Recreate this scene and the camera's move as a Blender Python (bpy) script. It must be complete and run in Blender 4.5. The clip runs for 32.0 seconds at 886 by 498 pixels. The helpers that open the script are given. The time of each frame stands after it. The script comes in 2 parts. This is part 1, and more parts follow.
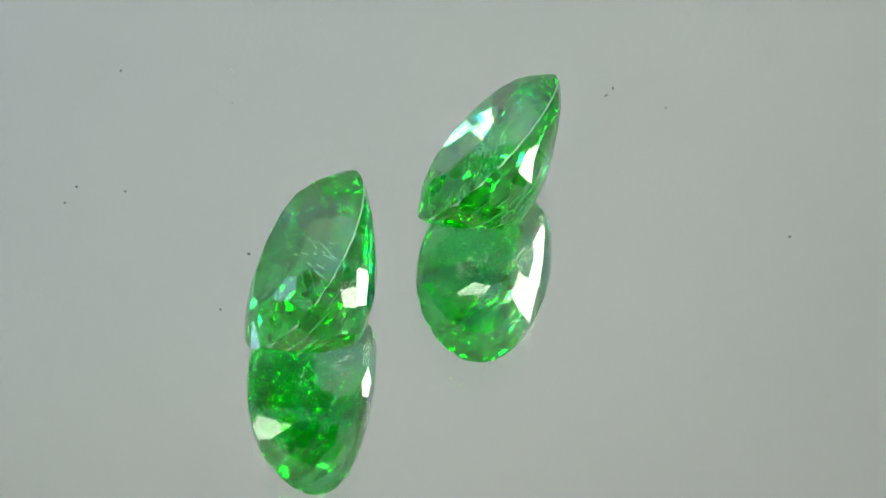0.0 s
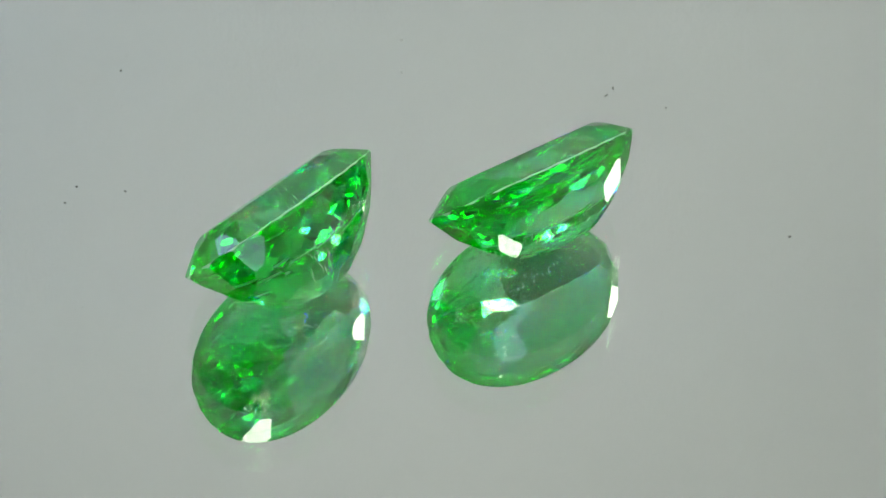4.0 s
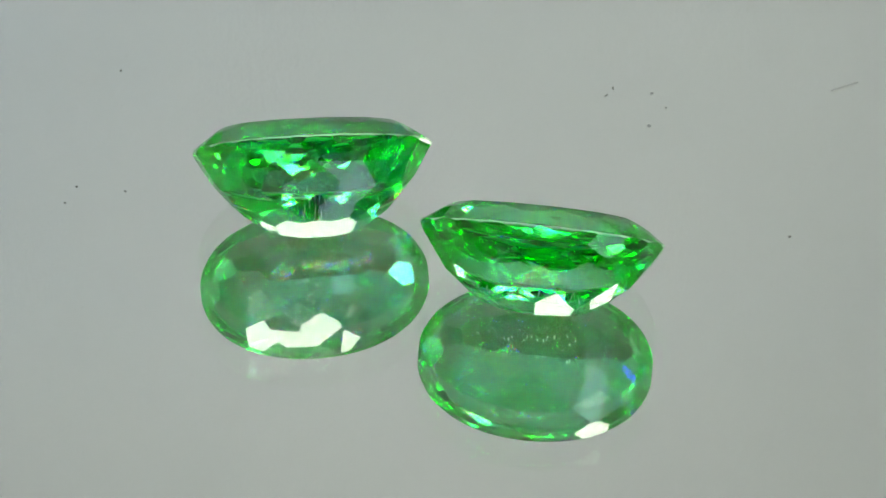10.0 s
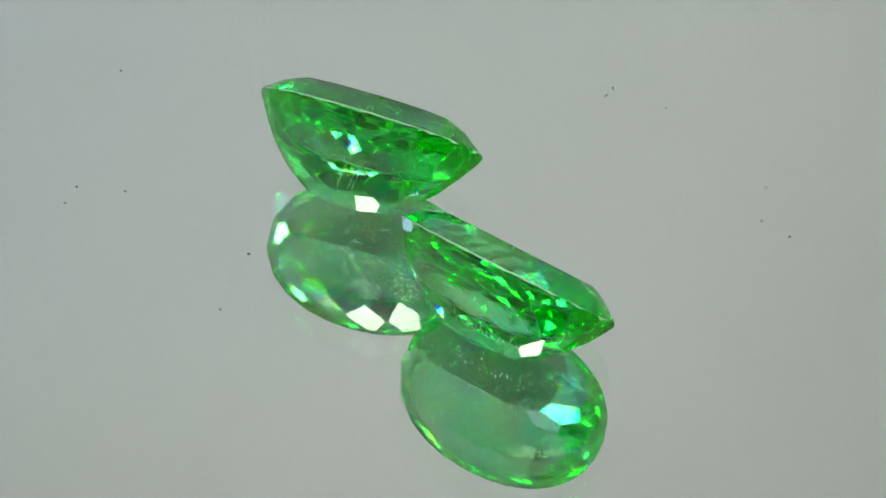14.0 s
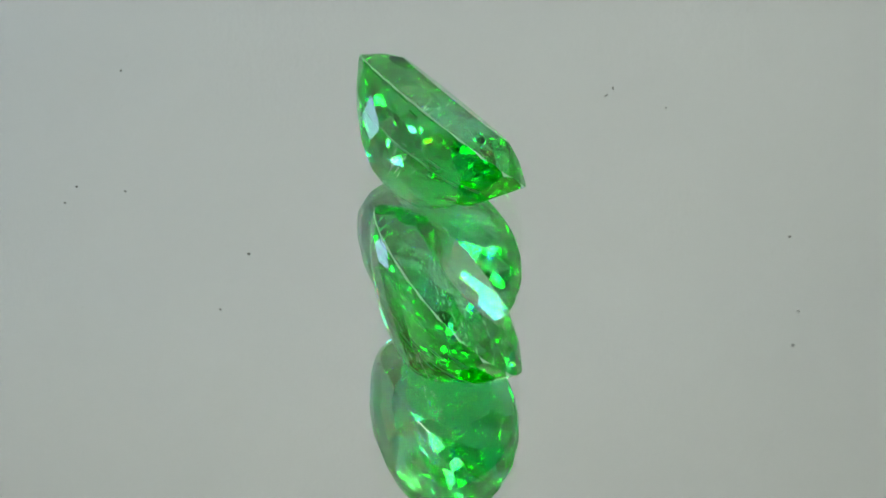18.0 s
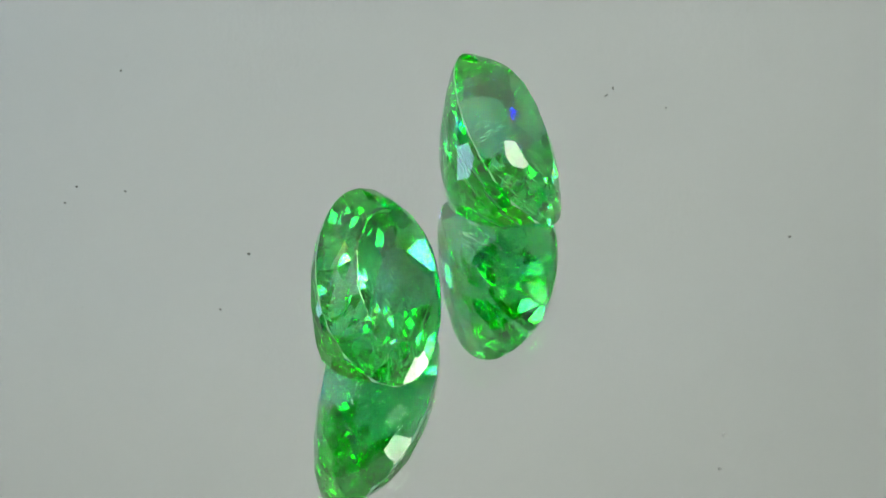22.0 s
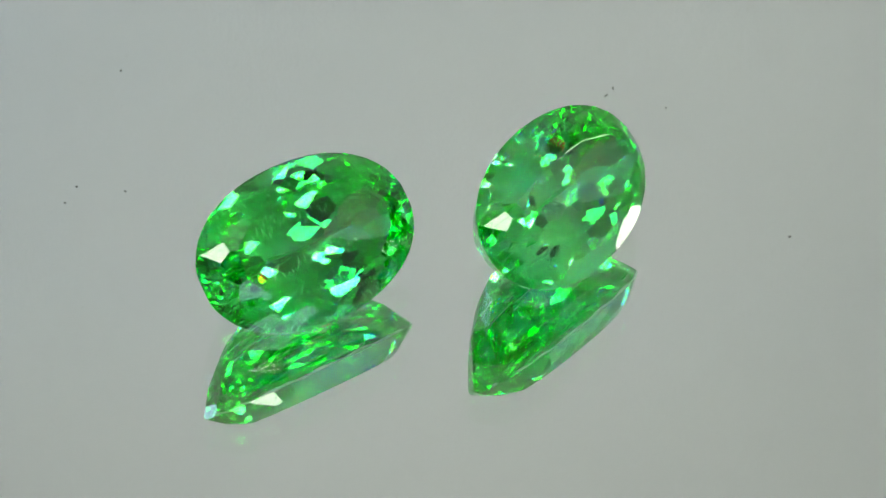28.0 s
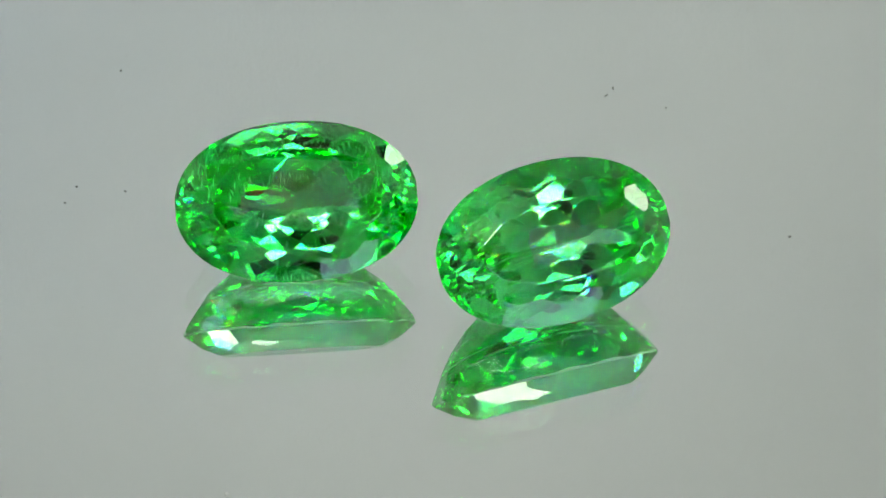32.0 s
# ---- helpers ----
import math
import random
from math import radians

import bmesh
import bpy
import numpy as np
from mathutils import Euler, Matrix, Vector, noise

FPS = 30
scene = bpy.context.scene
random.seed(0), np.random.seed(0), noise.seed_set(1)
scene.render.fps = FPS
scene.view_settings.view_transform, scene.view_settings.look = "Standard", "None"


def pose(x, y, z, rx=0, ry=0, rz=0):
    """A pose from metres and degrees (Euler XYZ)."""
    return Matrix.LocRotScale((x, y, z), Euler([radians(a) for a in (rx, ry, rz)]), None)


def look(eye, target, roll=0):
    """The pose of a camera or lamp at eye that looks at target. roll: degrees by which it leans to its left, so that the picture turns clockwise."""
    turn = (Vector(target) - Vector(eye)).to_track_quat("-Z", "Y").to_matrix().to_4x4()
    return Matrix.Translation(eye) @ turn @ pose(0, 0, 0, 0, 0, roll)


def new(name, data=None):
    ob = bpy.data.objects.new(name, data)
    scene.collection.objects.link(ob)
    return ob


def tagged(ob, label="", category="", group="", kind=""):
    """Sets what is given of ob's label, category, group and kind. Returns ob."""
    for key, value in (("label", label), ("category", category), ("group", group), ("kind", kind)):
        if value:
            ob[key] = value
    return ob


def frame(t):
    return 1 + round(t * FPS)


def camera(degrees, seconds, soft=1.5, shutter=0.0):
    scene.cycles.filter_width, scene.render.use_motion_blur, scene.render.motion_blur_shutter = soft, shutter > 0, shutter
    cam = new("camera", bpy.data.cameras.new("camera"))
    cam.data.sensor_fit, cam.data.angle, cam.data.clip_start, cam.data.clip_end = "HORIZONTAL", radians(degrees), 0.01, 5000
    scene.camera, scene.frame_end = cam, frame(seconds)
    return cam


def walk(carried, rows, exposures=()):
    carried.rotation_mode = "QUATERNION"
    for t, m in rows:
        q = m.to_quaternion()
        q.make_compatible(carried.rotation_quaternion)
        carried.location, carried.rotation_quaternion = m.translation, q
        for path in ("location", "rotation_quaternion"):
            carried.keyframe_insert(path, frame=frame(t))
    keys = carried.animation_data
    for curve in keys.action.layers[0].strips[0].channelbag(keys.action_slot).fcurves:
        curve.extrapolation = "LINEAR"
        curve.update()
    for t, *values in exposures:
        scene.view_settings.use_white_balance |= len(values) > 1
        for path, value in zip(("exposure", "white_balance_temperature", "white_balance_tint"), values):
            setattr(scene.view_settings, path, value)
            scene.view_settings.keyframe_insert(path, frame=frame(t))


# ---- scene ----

# ---- camera: stands still, looking down at the turning mirror ----
cam = camera(20.444, 32.0)
ELEVATION, DISTANCE = 40.181, 0.09216
EYE = Vector((0, -DISTANCE * math.cos(radians(ELEVATION)), DISTANCE * math.sin(radians(ELEVATION))))
STAND = (Matrix.Translation(EYE) @ pose(0, 0, 0, 0, 0, -0.666) @ pose(0, 0, 0, 90 - ELEVATION + 0.580)
         @ pose(0, 0, 0, 0, 0, 1.419))
walk(cam, [(0.0, STAND), (32.0, STAND)])
SPIN = -7.523          # degrees a second, round the z axis
MM = 0.001
GLASS = 0.000767      # how deep the silver seems to lie under the glass; z = 0 is the silver

scene.cycles.max_bounces = 32
scene.cycles.glossy_bounces = 24
scene.cycles.transmission_bounces = 24

# ---- world ----
world = bpy.data.worlds.new("world")
scene.world = world
world.use_nodes = True
world.node_tree.nodes["Background"].inputs[0].default_value = (0.5, 0.55, 0.6, 1)
world.node_tree.nodes["Background"].inputs[1].default_value = 0.05


# ---- materials ----
def material(name):
    m = bpy.data.materials.new(name)
    m.use_nodes = True
    nt = m.node_tree
    nt.nodes.clear()
    out = nt.nodes.new("ShaderNodeOutputMaterial")
    return m, nt, out


def node(nt, kind, **values):
    n = nt.nodes.new(kind)
    for key, value in values.items():
        n.inputs[key.replace("_", " ")].default_value = value
    return n


def surface(name, colour, colour2, rough=0.6, metal=0.0, scale=200.0, bump=0.1, fine=3000.0):
    """A plain surface with stains and grain at two scales."""
    m, nt, out = material(name)
    bsdf = node(nt, "ShaderNodeBsdfPrincipled", Roughness=rough, Metallic=metal)
    co = nt.nodes.new("ShaderNodeTexCoord")
    big = node(nt, "ShaderNodeTexNoise", Scale=scale, Detail=5.0)
    small = node(nt, "ShaderNodeTexNoise", Scale=fine, Detail=3.0)
    mix = nt.nodes.new("ShaderNodeMixRGB")
    mix.inputs[1].default_value = (*colour, 1)
    mix.inputs[2].default_value = (*colour2, 1)
    relief = node(nt, "ShaderNodeBump", Strength=bump, Distance=0.0005)
    for tex in (big, small):
        nt.links.new(co.outputs["Object"], tex.inputs["Vector"])
    nt.links.new(big.outputs[0], mix.inputs[0])
    nt.links.new(small.outputs[0], relief.inputs["Height"])
    nt.links.new(mix.outputs[0], bsdf.inputs["Base Color"])
    nt.links.new(relief.outputs[0], bsdf.inputs["Normal"])
    nt.links.new(bsdf.outputs[0], out.inputs[0])
    return m


def glowing(name, colour, strength):
    m, nt, out = material(name)
    e = node(nt, "ShaderNodeEmission", Color=(*colour, 1), Strength=strength)
    nt.links.new(e.outputs[0], out.inputs[0])
    return m


def gem_material(name, crown, crown_rim, pavilion, pavilion_rim, keel, inner, inner_keel, half_length, half_width):
    """Clear coloured crystal: each colour bends a little differently, and light lost along its way is painted as a tint
    by height and reach.
    """
    m, nt, out = material(name)
    co = nt.nodes.new("ShaderNodeTexCoord")

    def ramp(source, low, high):
        r = node(nt, "ShaderNodeMapRange")
        r.inputs[1].default_value, r.inputs[2].default_value = low, high
        nt.links.new(source, r.inputs[0])
        return r.outputs[0]

    def blend(share, one, other):
        mix = nt.nodes.new("ShaderNodeMixRGB")
        nt.links.new(share, mix.inputs[0])
        for k, value in ((1, one), (2, other)):
            if isinstance(value, tuple):
                mix.inputs[k].default_value = (*value, 1)
            else:
                nt.links.new(value, mix.inputs[k])
        return mix.outputs[0]

    # absorption painted by position: palest at the keel, deepest mid-crown; no path is measured
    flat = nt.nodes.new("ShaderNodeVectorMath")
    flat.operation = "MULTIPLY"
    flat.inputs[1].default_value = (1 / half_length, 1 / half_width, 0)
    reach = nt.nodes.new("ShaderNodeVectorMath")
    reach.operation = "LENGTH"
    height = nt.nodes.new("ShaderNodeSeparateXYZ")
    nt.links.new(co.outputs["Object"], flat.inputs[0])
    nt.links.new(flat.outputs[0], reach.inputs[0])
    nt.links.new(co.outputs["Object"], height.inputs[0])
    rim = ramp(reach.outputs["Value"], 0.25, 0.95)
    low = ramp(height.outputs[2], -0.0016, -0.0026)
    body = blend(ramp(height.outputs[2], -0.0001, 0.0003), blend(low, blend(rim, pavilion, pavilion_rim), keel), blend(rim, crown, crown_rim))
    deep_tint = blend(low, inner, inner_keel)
    bent = None
    for k, ior in enumerate((1.736, 1.740, 1.7455)):
        only = nt.nodes.new("ShaderNodeMixRGB")
        only.blend_type = "MULTIPLY"
        only.inputs[0].default_value = 1.0
        only.inputs[2].default_value = tuple(float(i == k) for i in range(3)) + (1,)
        nt.links.new(body, only.inputs[1])
        ray = node(nt, "ShaderNodeBsdfRefraction", Roughness=0.0, IOR=ior)
        nt.links.new(only.outputs[0], ray.inputs["Color"])
        if bent:
            both = nt.nodes.new("ShaderNodeAddShader")
            nt.links.new(bent.outputs[0], both.inputs[0])
            nt.links.new(ray.outputs[0], both.inputs[1])
            bent = both
        else:
            bent = ray
    gloss = node(nt, "ShaderNodeBsdfGlossy", Roughness=0.0)
    fres = node(nt, "ShaderNodeFresnel", IOR=1.74)
    tint = nt.nodes.new("ShaderNodeMixRGB")
    tint.inputs[1].default_value = (1.0, 1.0, 1.0, 1)
    nt.links.new(deep_tint, tint.inputs[2])
    mix = nt.nodes.new("ShaderNodeMixShader")
    deep = nt.nodes.new("ShaderNodeMath")
    deep.operation = "POWER"
    deep.inputs[1].default_value = 6.0
    nt.links.new(fres.outputs[0], deep.inputs[0])
    nt.links.new(deep.outputs[0], tint.inputs[0])
    nt.links.new(tint.outputs[0], gloss.inputs["Color"])
    nt.links.new(fres.outputs[0], mix.inputs[0])
    nt.links.new(bent.outputs[0], mix.inputs[1])
    nt.links.new(gloss.outputs[0], mix.inputs[2])
    nt.links.new(mix.outputs[0], out.inputs[0])
    return m


def half_mirror(name, share):
    """The bare glass face of the mirror: a little light is thrown back, the rest goes on to the silver."""
    m, nt, out = material(name)
    clear = node(nt, "ShaderNodeBsdfTransparent", Color=(1, 1, 1, 1))
    gloss = node(nt, "ShaderNodeBsdfGlossy", Color=(0.985, 1.0, 0.99, 1), Roughness=0.0)
    mix = node(nt, "ShaderNodeMixShader", Fac=share)
    nt.links.new(clear.outputs[0], mix.inputs[1])
    nt.links.new(gloss.outputs[0], mix.inputs[2])
    nt.links.new(mix.outputs[0], out.inputs[0])
    return m


def back_mirror(name, colour):
    m, nt, out = material(name)
    gloss = node(nt, "ShaderNodeBsdfGlossy", Color=(*colour, 1), Roughness=0.0)
    nt.links.new(gloss.outputs[0], out.inputs[0])
    return m


SIDE_CARD = surface("light_card", (0.88, 0.88, 0.86), (0.85, 0.85, 0.83), 0.85, 0, 8, 0.1, 400)
CEILING = surface("brown_ceiling", (0.34, 0.315, 0.245), (0.30, 0.275, 0.215), 0.85, 0, 8, 0.1, 400)
ROOM_WALL = surface("grey_room_wall", (0.60, 0.59, 0.56), (0.55, 0.54, 0.515), 0.8, 0, 8, 0.1, 400)
BLACK = surface("black_plastic", (0.02, 0.02, 0.022), (0.03, 0.03, 0.03), 0.45, 0, 60, 0.1, 2000)
LENS = surface("coated_lens", (0.012, 0.014, 0.02), (0.016, 0.016, 0.024), 0.05, 0, 60, 0.0, 2000)
STEEL = surface("brushed_steel", (0.6, 0.6, 0.6), (0.5, 0.5, 0.5), 0.3, 1.0, 60, 0.05, 2000)
COATING = half_mirror("mirror_glass", 0.08)
SILVER = back_mirror("mirror_back", (0.90, 0.915, 0.90))
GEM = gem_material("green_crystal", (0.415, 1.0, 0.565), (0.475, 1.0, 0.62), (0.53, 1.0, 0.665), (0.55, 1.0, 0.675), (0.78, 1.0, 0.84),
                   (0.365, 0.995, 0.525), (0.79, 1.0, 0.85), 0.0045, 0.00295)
GIRDLE = surface("ground_girdle", (0.40, 0.72, 0.48), (0.30, 0.62, 0.38), 0.5, 0, 3000, 0.1, 9000)
NEEDLE = surface("pale_inclusion", (0.85, 0.92, 0.85), (0.7, 0.8, 0.7), 0.3, 0.2, 4000, 0.1, 20000)
SCRATCHED = surface("scratched_silver", (0.46, 0.465, 0.465), (0.52, 0.525, 0.525), 0.9, 0, 3000, 0.2, 9000)
CRUMB = surface("white_crumb", (0.50, 0.50, 0.49), (0.44, 0.44, 0.43), 0.5, 0, 4000, 0.2, 9000)
DUST = surface("grey_dust", (0.07, 0.07, 0.07), (0.11, 0.105, 0.10), 0.9, 0, 3000, 0.2, 9000)
DUST_PALE = surface("pale_dust", (0.345, 0.35, 0.36), (0.39, 0.395, 0.405), 0.9, 0, 3000, 0.2, 9000)
LAMP = glowing("lamp_diffuser", (0.98, 1.0, 0.86), 11.2)
LAMP_SIDE = glowing("side_lamp_diffuser", (0.98, 1.0, 0.86), 7.6)
WINDOW_GLOW = glowing("daylight_diffuser", (0.60, 0.82, 1.0), 2.4)
LAMP_COOL = glowing("cool_lamp_diffuser", (0.58, 0.82, 1.17), 3.3)
BACKDROP = surface("pale_card", (0.609, 0.625, 0.652), (0.580, 0.595, 0.621), 0.9, 0, 6, 0.2, 900)


# ---- mesh helpers ----
def part(name, bm, mat, parent=None, label=""):
    me = bpy.data.meshes.new(name)
    bm.to_mesh(me)
    bm.free()
    for m in (mat if isinstance(mat, (list, tuple)) else [mat]):
        me.materials.append(m)
    ob = new(name, me)
    if parent:
        ob.parent = parent
    if label:
        ob["label"] = label
    return ob


def box_mesh(lo, hi, bevel=0.0):
    bm = bmesh.new()
    bmesh.ops.create_cube(bm, size=1)
    for v in bm.verts:
        v.co = Vector([lo[i] + (v.co[i] + 0.5) * (hi[i] - lo[i]) for i in range(3)])
    if bevel:
        bmesh.ops.bevel(bm, geom=bm.edges[:], offset=bevel, segments=2, affect="EDGES")
    return bm


def lathe(profile, n=96):
    """A closed solid turned round z from (radius, height) pairs; the first and last lie on the axis."""
    bm = bmesh.new()
    rings = []
    for r, z in profile:
        if r == 0:
            rings.append([bm.verts.new((0, 0, z))])
        else:
            rings.append([bm.verts.new((r * math.cos(2 * math.pi * i / n), r * math.sin(2 * math.pi * i / n), z)) for i in range(n)])
    for a, b in zip(rings, rings[1:]):
        for i in range(n):
            j = (i + 1) % n
            quad = [a[i % len(a)], a[j % len(a)], b[j % len(b)], b[i % len(b)]]
            quad = list(dict.fromkeys(quad))
            if len(quad) > 2:
                bm.faces.new(quad)
    bmesh.ops.recalc_face_normals(bm, faces=bm.faces[:])
    return bm


# ---- the photo corner: a pale card behind and below, a dim room round it ----
BACK, SIDE, FRONT, TOP, FLOOR = 0.30, 0.36, -0.38, 0.50, -0.032
def bend(z):
    """How far the hanging card bellies out of the upright at that height."""
    rise = min(max((z - 0.246) / 0.030, 0), 1)
    return 0.0021 * rise * rise * (3 - 2 * rise) - 0.0016 * max(0.0, z - 0.285) / 0.03 * (z > 0.285)


def hanging_card():
    bm = bmesh.new()
    heights = [FLOOR, 0.10, 0.20] + [0.230 + 0.003 * k for k in range(31)] + [TOP]
    rows = []
    for z in heights:
        y = BACK - bend(min(z, 0.32))
        rows.append([bm.verts.new(c) for c in ((-SIDE, y, z), (SIDE, y, z), (SIDE, y + 0.004, z), (-SIDE, y + 0.004, z))])
    for low, high in zip(rows, rows[1:]):
        for k in range(4):
            f = bm.faces.new((low[k], low[(k + 1) % 4], high[(k + 1) % 4], high[k]))
            f.smooth = k in (0, 2)
    bm.faces.new(rows[0][::-1])
    bm.faces.new(rows[-1])
    bmesh.ops.recalc_face_normals(bm, faces=bm.faces[:])
    return bm


tagged(part("wall_back", hanging_card(), BACKDROP),
       "pale card backdrop behind the mirror, gently bent", "wall", kind="structure")
tagged(part("wall_left", box_mesh((-SIDE - 0.004, FRONT, FLOOR), (-SIDE, BACK, TOP)), SIDE_CARD),
       "light grey card side wall", "wall", kind="structure")
tagged(part("wall_right", box_mesh((SIDE, FRONT, FLOOR), (SIDE + 0.004, BACK, TOP)), SIDE_CARD),
       "light grey card side wall", "wall", kind="structure")
tagged(part("wall_front", box_mesh((-SIDE, FRONT - 0.004, FLOOR), (SIDE, FRONT, TOP)), ROOM_WALL),
       "grey wall behind the camera", "wall", kind="structure")
tagged(part("ceiling", box_mesh((-SIDE, -0.06, TOP), (SIDE, BACK, TOP + 0.004)), CEILING),
       "dark brown ceiling", "ceiling", kind="structure")
tagged(part("ceiling_front", box_mesh((-SIDE, FRONT, TOP), (SIDE, -0.06, TOP + 0.004)), SIDE_CARD),
       "light grey ceiling over the camera", "ceiling", kind="structure")
tagged(part("floor", box_mesh((-SIDE, FRONT, FLOOR - 0.006), (SIDE, BACK, FLOOR)), BACKDROP),
       "pale card floor under the turntable", "floor", kind="structure")


def panel_lamp(eye, target, w, h, glow, label):
    """A panel lamp that hangs by a thin rod from the ceiling."""
    lamp = tagged(new("panel_lamp"), label, "lamp")
    m = look(eye, target)
    lamp.matrix_world = m
    part("housing", box_mesh((-w / 2 - 0.006, -h / 2 - 0.006, 0.0), (w / 2 + 0.006, h / 2 + 0.006, 0.014), 0.002), BLACK, lamp)
    part("diffuser", box_mesh((-w / 2, -h / 2, -0.003), (w / 2, h / 2, -0.0005)), glow, lamp, "glowing white diffuser")
    top = m @ Vector((0, 0, 0.013))
    rod = lathe([(0, top.z), (0.003, top.z), (0.003, TOP), (0, TOP)], 12)
    bmesh.ops.transform(rod, matrix=m.inverted() @ Matrix.Translation((top.x, top.y, 0)), verts=rod.verts[:])
    part("rod", rod, STEEL, lamp)
    return lamp


def around(azimuth, elevation, reach):
    """A place at that reach from the mirror's middle; azimuth from straight behind it, to the right."""
    a, e = radians(azimuth), radians(elevation)
    return Vector((math.sin(a) * math.cos(e), math.cos(a) * math.cos(e), math.sin(e))) * reach


panel_lamp(around(58, 36, 0.34), (0, -0.02, 0.07), 0.13, 0.065, LAMP_SIDE, "black panel lamp with a bright warm white diffuser")
panel_lamp(around(-57, 29, 0.34), (-0.06, 0.24, 0.10), 0.115, 0.065, LAMP_COOL, "black panel lamp with a bright cool white diffuser")
for azimuth in (-139, 180, 139):
    side_step = -0.06 * math.copysign(1, azimuth) * (azimuth != 180)
    panel_lamp(around(azimuth, 60.5, 0.37), (side_step, 0.30, 0.26), 0.082 + 0.038 * (azimuth == 180), 0.100, LAMP, "black panel lamp with a bright white diffuser")
panel_lamp(around(147, 26, 0.38), (0, 0, 0), 0.20, 0.13, WINDOW_GLOW, "large black panel lamp with a faint bluish diffuser")

# ---- the camera that looks on, just behind the eye ----
onlooker = tagged(new("macro_camera"), "black camera with a round macro lens facing the gemstones", "camera")
onlooker.matrix_world = STAND
part("lens_barrel", lathe([(0, 0.012), (0.016, 0.012), (0.018, 0.004), (0.0205, 0.004), (0.0215, 0.006), (0.0215, 0.060), (0, 0.060)], 64), BLACK, onlooker)
part("front_glass", lathe([(0, 0.0095), (0.010, 0.0105), (0.0155, 0.0118), (0, 0.0118)], 48), LENS, onlooker, "dark coated front lens")
part("camera_body", box_mesh((-0.034, -0.026, 0.060), (0.034, 0.026, 0.100), 0.004), BLACK, onlooker)

# ---- the turning mirror ----
turntable = tagged(new("mirror_turntable"), "round mirror turntable with a dark plinth", "turntable")
plinth = part("plinth", lathe([(0, -0.032), (0.050, -0.032), (0.052, -0.030), (0.052, -0.006), (0.050, -0.004), (0, -0.004)]), BLACK, turntable)
plate = lathe([(0, GLASS), (0.055, GLASS), (0.055, 0), (0, 0)], 128)
for f in plate.faces:
    f.material_index = 0 if f.normal.z > 0.5 else 1
part("mirror_plate", plate, [COATING, SILVER], turntable, "bright round glass mirror")
part("carrier_disc", lathe([(0, -0.004), (0.0545, -0.004), (0.0545, -0.0012), (0, -0.0012)]), BLACK, turntable)


# ---- the two cut stones ----
def smooth(points):
    """Rounds the corners of a profile, keeps its ends, and gives it as a curve over 0 to 1."""
    pts = [Vector(p) for p in points]
    for _ in range(3):
        cut = [pts[0]]
        for p, q in zip(pts, pts[1:]):
            cut += [p.lerp(q, 0.25), p.lerp(q, 0.75)]
        pts = cut + [pts[-1]]
    pts = np.array([tuple(p) for p in pts])
    run = np.concatenate([[0], np.cumsum(np.linalg.norm(np.diff(pts, axis=0), axis=1))])
    run /= run[-1]
    return lambda u: [float(np.interp(u, run, pts[:, i])) for i in range(3)]


def profile(reach, depth, slopes, edge, shares):
    """Corners of a side seen in section, from the girdle in: a short steep edge, then runs at the given slopes, the last one short, fitted to reach and depth."""
    pts = [(0.0, 0.0), edge]
    runs = [(w * math.cos(radians(s)), w * math.sin(radians(s))) for w, s in zip(shares, slopes)]
    wide, deep = (reach - edge[0]) / sum(r[0] for r in runs), (depth - edge[1]) / sum(r[1] for r in runs)
    for r in runs:
        pts.append((pts[-1][0] + r[0] * wide, pts[-1][1] + r[1] * deep))
    return np.array(pts)


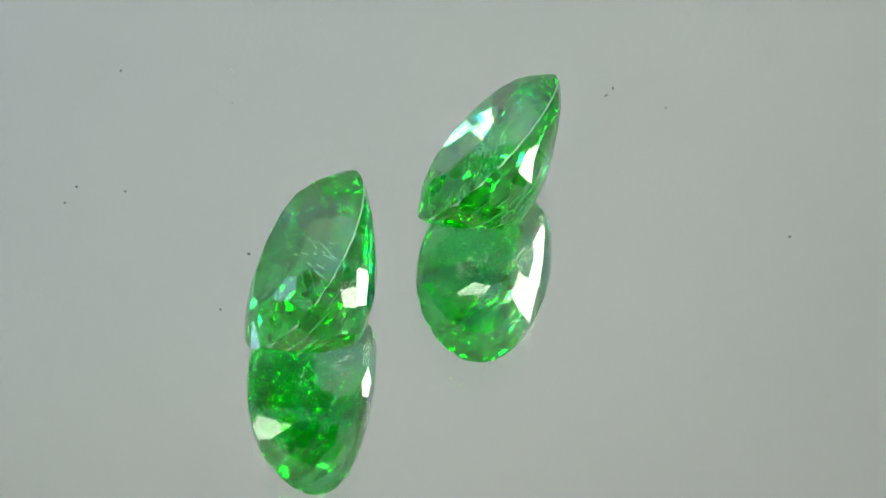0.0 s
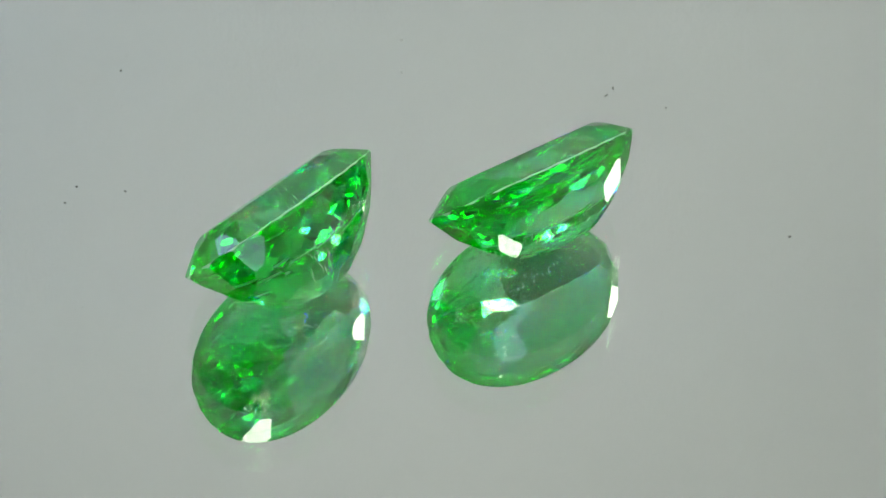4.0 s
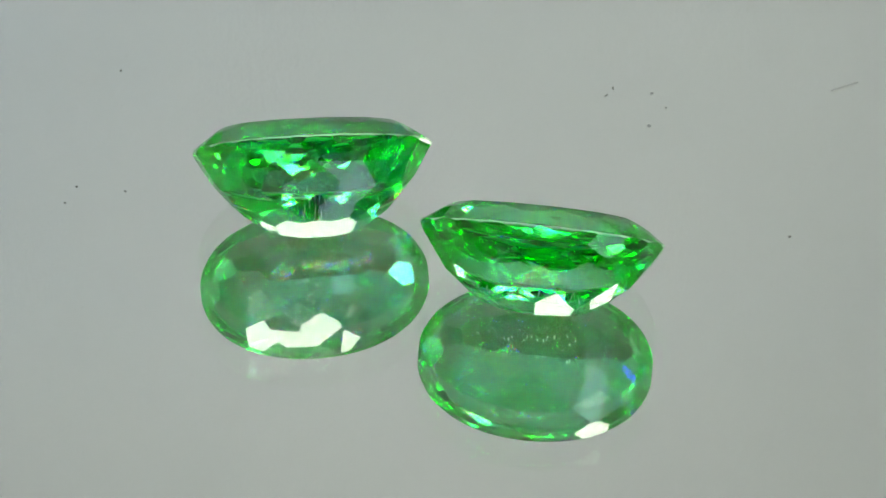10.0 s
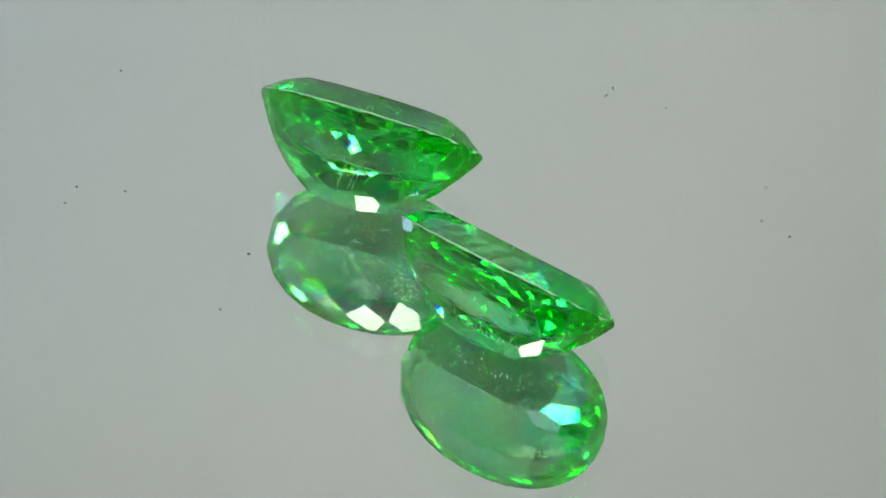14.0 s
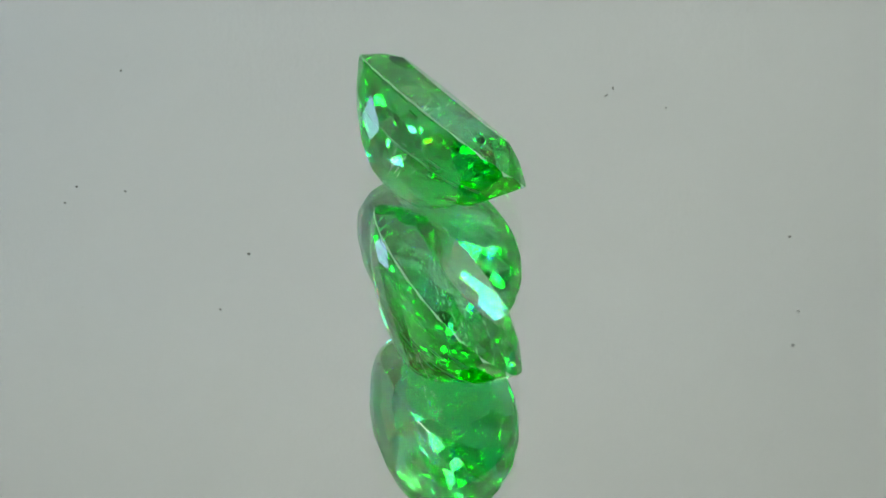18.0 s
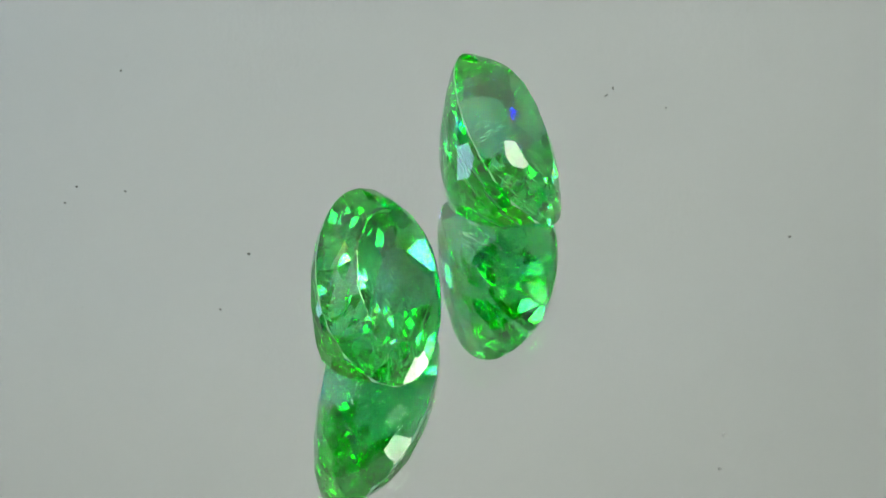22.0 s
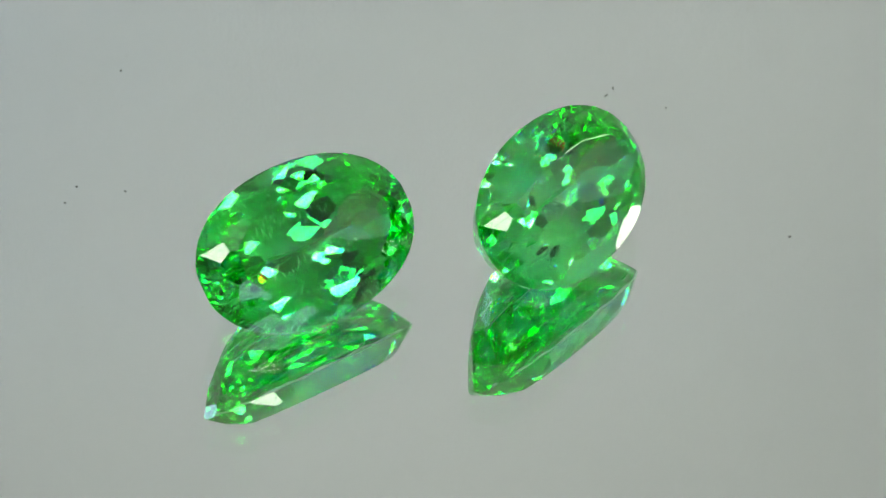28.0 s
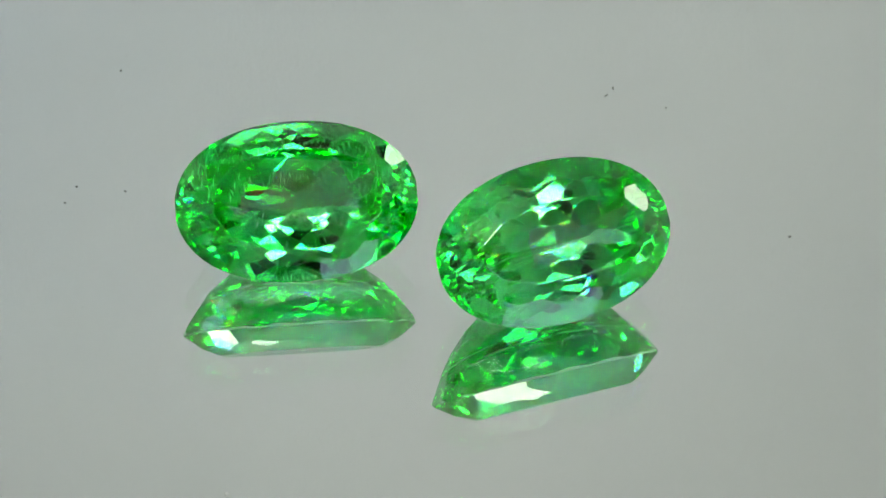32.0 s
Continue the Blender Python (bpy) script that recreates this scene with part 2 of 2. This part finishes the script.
def stone_shape(g):
    a, b = g["L"] / 2, g["W"] / 2
    half = g["g"] / 2
    side = profile(b * (1 - g["kW"]), g["hp"] - half, g["side"], g["edge"], g["shares"])
    end = profile(a * (1 - g["kL"]), g["hp"] - half - g["bow"], g["end"], g["edge"], g["shares"])
    above = smooth([(a, b, g["g"] / 2), (a + (g["tL"] / 2 - a) * 0.5, b + (g["tW"] / 2 - b) * 0.5, g["g"] / 2 + (g["hc"] - g["g"] / 2) * 0.63),
                    (g["tL"] / 2, g["tW"] / 2, g["hc"])])

    def ring(ca, cb, phi):
        c, s = math.cos(phi), math.sin(phi)
        return ca * math.copysign(abs(c) ** (2 / g["n"]), c), cb * math.copysign(abs(s) ** (2 / g["n"]), s)

    def around_rim(turn):
        """The rim's angle at that direction from the middle."""
        return math.atan2(a * math.sin(turn), b * math.cos(turn))

    def pav(k, phi):
        """The pavilion's surface: k counts the corners of the profile."""
        n = range(len(side))
        x, y = ring(a - np.interp(k, n, end[:, 0]), b - np.interp(k, n, side[:, 0]), phi)
        share_end = math.cos(phi) ** 2
        z = np.interp(k, n, end[:, 1]) * share_end + np.interp(k, n, side[:, 1]) * (1 - share_end)
        u = k / (len(side) - 1)
        return Vector((x + g["kx"] * u, y + g["ky"] * u, -half - z))

    def crown(u, phi):
        ca, cb, z = above(u)
        x, y = ring(ca, cb, phi)
        return Vector((x + g["tx"] * u, y + g["ty"] * u, z))

    cloud = [crown(k / 12, 2 * math.pi * i / 96) for k in range(13) for i in range(96)]
    cloud = np.array([tuple(p) for p in cloud])
    normals = [(0, 0, 1)]

    def row(f, u, count, shift):
        for i in range(count):
            phi = 2 * math.pi * (i + shift) / count + 0.003
            e = 0.004
            lo, hi = max(u - 0.03, 0), min(u + 0.03, 1)
            du, dp = f(hi, phi) - f(lo, phi), f(u, phi + e) - f(u, phi - e)
            nrm = du.cross(dp).normalized()
            if nrm.x * math.cos(phi) + nrm.y * math.sin(phi) < 0:
                nrm = -nrm
            normals.append(tuple(nrm))

    for i in range(48):
        phi = 2 * math.pi * (i + 0.5) / 48
        nrm = Vector((math.cos(phi) / a, math.sin(phi) / b, 0)).normalized()
        normals.append(tuple(nrm))
    for u, count, shift in g["crown_rows"]:
        row(crown, u, count, shift)
    planes = [(nrm, (cloud @ np.array(nrm)).max()) for nrm in normals]

    # the pavilion: a narrow edge row, then staggered rows of facets down to the keel, cut at even steps of a turn
    count = g["count"]
    wobble = random.Random(int(g["L"] * 1000))
    body = np.array([tuple(pav(k / 2, 2 * math.pi * i / 96)) for k in range(2 * len(side) - 1) for i in range(96)])

    def facet(turn, k, steeper=0):
        phi = around_rim(turn)
        tangent = np.array(ring(a, b, phi + 0.01)) - np.array(ring(a, b, phi - 0.01))
        toward = np.array((tangent[1], -tangent[0])) / np.linalg.norm(tangent)
        steep = [math.atan2(p[k + 1, 1] - p[k, 1], p[k + 1, 0] - p[k, 0]) for p in (end, side)]
        share_end = math.cos(phi) ** 2
        s = steep[0] * share_end + steep[1] * (1 - share_end) + radians(steeper)
        nrm = np.array((toward[0] * math.sin(s), toward[1] * math.sin(s), -math.cos(s)))
        nrm += np.array([wobble.uniform(-1, 1) for _ in range(3)]) * g["wobble"]
        nrm /= np.linalg.norm(nrm)
        planes.append((tuple(nrm), float((body @ nrm).max()) - 0.012 - 0.05 * share_end))

    for k in range(len(side) - 1):
        n = count
        for i in range(n):
            facet(2 * math.pi * (i + g["first"] + 0.5 * (k % 2)) / n + 0.002, k)
            between = 2 * math.pi * (i + g["first"] + 0.5) / n + 0.002
            if k == 0:
                facet(between, k, 5)
    bm = box_mesh((-9, -9, -9), (9, 9, 9))
    for nrm, d in planes:
        nrm = Vector(nrm)
        cut = bmesh.ops.bisect_plane(bm, geom=bm.verts[:] + bm.edges[:] + bm.faces[:], plane_co=nrm * d, plane_no=nrm, clear_outer=True, dist=1e-5)
        edges = [x for x in cut["geom_cut"] if isinstance(x, bmesh.types.BMEdge)]
        if len(edges) > 2:
            bmesh.ops.contextual_create(bm, geom=edges)
    bmesh.ops.remove_doubles(bm, verts=bm.verts[:], dist=0.004)
    bmesh.ops.dissolve_degenerate(bm, dist=0.002, edges=bm.edges[:])
    bmesh.ops.recalc_face_normals(bm, faces=bm.faces[:])
    # the rim of the table is worn to a hair's breadth
    table = max((f for f in bm.faces), key=lambda f: f.normal.z * f.calc_area())
    bmesh.ops.bevel(bm, geom=table.edges[:], offset=0.02, segments=1, affect="EDGES", clamp_overlap=True)
    bmesh.ops.recalc_face_normals(bm, faces=bm.faces[:])
    return bm


STONES = {
    "A": dict(L=9.02, W=5.88, n=2.129, g=0.09, hc=0.966, tL=6.162, tW=2.735, hp=3.269, kL=0.402, kW=0.031, x=-4.515, y=2.615, yaw=16.781, tilt=-47.103, roll=2.24, kx=-0.041, ky=0.109, tx=-0.091, ty=-0.004),
    "B": dict(L=8.943, W=5.949, n=2.149, g=0.09, hc=0.882, tL=6.122, tW=3.672, hp=2.84, kL=0.433, kW=0.02, x=4.528, y=-0.842, yaw=0.993, tilt=-45.166, roll=0.931, kx=0.029, ky=0.13, tx=-0.021, ty=-0.005),
}
CROWN = [(0.08, 24, 0.03), (0.40, 12, 0.28), (0.88, 12, 0.78)]
SHARES = (1.1, 1.1, 1.05, 0.75)
CUT = {
    "A": dict(crown_rows=CROWN, count=12, first=0.0, side=(53.5, 49.5, 45, 33.5), end=(58, 50, 42, 34), edge=(0.36, 0.60), bow=0.22, wobble=0.010, shares=SHARES),
    "B": dict(crown_rows=CROWN, count=12, first=0.5, side=(47, 43.5, 40, 36.3), end=(57, 49, 41, 33), edge=(0.36, 0.60), bow=0.18, wobble=0.010, shares=SHARES),
}
placed = {}


def share(bm, keep):
    """A copy of the faces that keep() chooses."""
    half = bm.copy()
    half.normal_update()
    bmesh.ops.delete(half, geom=[f for f in half.faces if not keep(f.normal.z)], context="FACES")
    return half


def needle(bm, at, way, length, thick):
    """A thin crystal needle with pointed ends."""
    way = way.normalized()
    side = way.orthogonal().normalized()
    up = way.cross(side)
    tips = [bm.verts.new(at - way * length / 2), bm.verts.new(at + way * length / 2)]
    waist = [bm.verts.new(at + (side * math.cos(k) + up * math.sin(k)) * thick / 2) for k in (0, math.pi / 2, math.pi, 3 * math.pi / 2)]
    for k in range(4):
        bm.faces.new((tips[1], waist[k], waist[(k + 1) % 4]))
        bm.faces.new((tips[0], waist[(k + 1) % 4], waist[k]))


def inclusions(key):
    rnd = random.Random(key)
    bm = bmesh.new()
    if key == "A":
        for _ in range(18):
            needle(bm, Vector((rnd.uniform(-0.5, 0.6), rnd.uniform(-0.5, 0.5), rnd.uniform(-2.2, -0.6))),
                   Vector((rnd.uniform(-0.15, 0.15), rnd.uniform(-0.2, 0.2), 1)), rnd.uniform(0.25, 0.7), rnd.uniform(0.018, 0.034))
        for k in range(36):
            x = rnd.uniform(-1.9, 1.4)
            y = 0.55 - 0.25 * x + rnd.gauss(0, 0.16)
            needle(bm, Vector((x, y, -0.7 - 0.25 * x * x * 0.3 + rnd.gauss(0, 0.05))), Vector((1, rnd.uniform(-0.6, 0.2), rnd.uniform(-0.2, 0.2))),
                   rnd.uniform(0.05, 0.16), rnd.uniform(0.014, 0.03))
    else:
        for k in range(22):
            needle(bm, Vector((-2.1 + 0.17 * k + rnd.gauss(0, 0.05), 0.6 + rnd.gauss(0, 0.12), -1.55 + rnd.gauss(0, 0.1))),
                   Vector((rnd.uniform(-0.25, 0.25), 0.7, -0.7)), rnd.uniform(0.2, 0.5), rnd.uniform(0.026, 0.046))
        for _ in range(14):
            needle(bm, Vector((rnd.uniform(-2.6, 2.2), rnd.uniform(-1.2, 1.2), rnd.uniform(-1.3, 0.3))),
                   Vector((rnd.uniform(-1, 1), rnd.uniform(-1, 1), rnd.uniform(-1, 1))), rnd.uniform(0.05, 0.3), rnd.uniform(0.014, 0.026))
    return bm


def cut_stone(key, label):
    g = dict(STONES[key], **CUT[key])
    bm = stone_shape(g)
    turn = (pose(0, 0, 0, 0, 0, g["yaw"]) @ pose(0, 0, 0, g["tilt"]) @ pose(0, 0, 0, 0, g["roll"]))
    low = min((turn @ v.co).z for v in bm.verts)
    stone = tagged(new("cut_gemstone"), label, "gemstone", "pair of green gemstones")
    inner = inclusions(key)
    for mesh in (bm, inner):
        for v in mesh.verts:
            v.co *= MM
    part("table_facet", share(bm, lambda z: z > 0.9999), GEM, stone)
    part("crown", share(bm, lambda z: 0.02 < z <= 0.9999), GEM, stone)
    part("girdle", share(bm, lambda z: -0.02 <= z <= 0.02), GIRDLE, stone, "thin ground girdle edge")
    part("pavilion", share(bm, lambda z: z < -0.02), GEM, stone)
    tagged(part("inclusions", inner, NEEDLE, stone, "pale needle inclusions inside the crystal"), kind="stuff")
    bm.free()
    placed[stone] = Matrix.Translation((g["x"] * MM, g["y"] * MM, -low * MM + GLASS + 0.000003)) @ turn
    stone.matrix_world = placed[stone]
    return stone


cut_stone("A", "bright green oval faceted gemstone with needle inclusions lying on a mirror")
cut_stone("B", "bright green clear oval faceted gemstone lying on a mirror")


# ---- sensor dust stood in for by specks on the card, a crumb and a scratch on the mirror ----
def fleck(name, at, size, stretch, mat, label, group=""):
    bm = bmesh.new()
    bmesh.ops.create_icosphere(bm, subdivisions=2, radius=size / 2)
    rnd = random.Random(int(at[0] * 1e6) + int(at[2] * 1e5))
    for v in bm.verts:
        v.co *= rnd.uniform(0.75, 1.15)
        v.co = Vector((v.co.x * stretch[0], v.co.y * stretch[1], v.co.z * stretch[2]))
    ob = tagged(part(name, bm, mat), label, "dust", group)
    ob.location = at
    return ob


# the camera sensor's dust, added to the still card since the mirror turns
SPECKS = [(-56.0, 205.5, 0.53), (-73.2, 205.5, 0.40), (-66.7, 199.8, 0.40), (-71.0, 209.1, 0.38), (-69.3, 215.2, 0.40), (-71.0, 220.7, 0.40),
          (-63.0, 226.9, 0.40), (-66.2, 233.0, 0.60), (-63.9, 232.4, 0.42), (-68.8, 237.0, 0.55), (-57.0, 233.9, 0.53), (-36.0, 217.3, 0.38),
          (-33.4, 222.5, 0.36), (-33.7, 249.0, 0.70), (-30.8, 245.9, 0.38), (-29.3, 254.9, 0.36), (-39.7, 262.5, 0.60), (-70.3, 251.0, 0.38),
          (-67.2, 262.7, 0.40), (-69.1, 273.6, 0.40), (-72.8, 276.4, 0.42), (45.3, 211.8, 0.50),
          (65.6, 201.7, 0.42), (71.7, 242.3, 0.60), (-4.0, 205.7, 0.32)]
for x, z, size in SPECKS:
    fleck("sensor_speck", (x * MM, BACK - bend(z * MM) - 0.0001, z * MM), size * MM, (1, 0.4, 1), DUST if size > 0.49 else DUST_PALE, "tiny dark speck of camera sensor dust, placed on the card", "dust specks on the card")
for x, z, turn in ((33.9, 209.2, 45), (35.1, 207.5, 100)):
    mote = fleck("sensor_speck", (x * MM, BACK - bend(z * MM) - 0.0001, z * MM), 0.62 * MM, (1.5, 0.4, 0.6), DUST, "tiny dark elongated speck of camera sensor dust, placed on the card", "dust specks on the card")
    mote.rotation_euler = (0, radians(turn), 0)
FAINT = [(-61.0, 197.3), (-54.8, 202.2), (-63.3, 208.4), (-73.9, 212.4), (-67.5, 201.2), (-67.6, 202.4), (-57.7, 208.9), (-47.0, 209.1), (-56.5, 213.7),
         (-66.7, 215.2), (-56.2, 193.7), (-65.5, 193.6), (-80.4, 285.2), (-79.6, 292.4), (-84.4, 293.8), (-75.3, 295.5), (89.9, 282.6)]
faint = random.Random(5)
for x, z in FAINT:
    fleck("sensor_speck", (x * MM, BACK - bend(z * MM) - 0.00005, z * MM), faint.uniform(0.34, 0.50) * MM, (1, 0.4, 1), DUST_PALE,
          "tiny pale grey speck of camera sensor dust, placed on the card", "dust specks on the card")
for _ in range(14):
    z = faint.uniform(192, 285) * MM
    fleck("sensor_speck", (faint.uniform(-76, -30) * MM, BACK - bend(z) - 0.00005, z), faint.uniform(0.2, 0.32) * MM, (1, 0.4, 1), DUST_PALE,
          "tiny pale grey speck of camera sensor dust, placed on the card", "dust specks on the card")
crumb = fleck("crumb", (0, 0, 0), 0.00016, (1, 1, 0.8), CRUMB, "tiny white crumb lying on the mirror")
placed[crumb] = pose(7.81 * MM, 11.71 * MM, GLASS + 0.00006)
scratch = box_mesh((-0.677 * MM, -0.045 * MM, 0), (0.677 * MM, 0.045 * MM, 0.02 * MM))
bmesh.ops.bevel(scratch, geom=[e for e in scratch.edges if abs(e.verts[0].co.z - e.verts[1].co.z) > 1e-6], offset=0.02 * MM, segments=2, affect="EDGES")
bmesh.ops.transform(scratch, matrix=pose(15.66 * MM, 14.64 * MM, 0.006 * MM, 0, 0, 35.1), verts=scratch.verts[:])
part("scratch", scratch, SCRATCHED, turntable, "short dull grey scratch in the silver")


def motions():
    """The mirror turns at an even speed and carries what lies on it."""
    times = [i * 0.5 for i in range(65)]
    for ob, m in [(turntable, Matrix.Identity(4)), *placed.items()]:
        walk(ob, [(t, pose(0, 0, 0, 0, 0, SPIN * (t - 9)) @ m) for t in times])


motions()
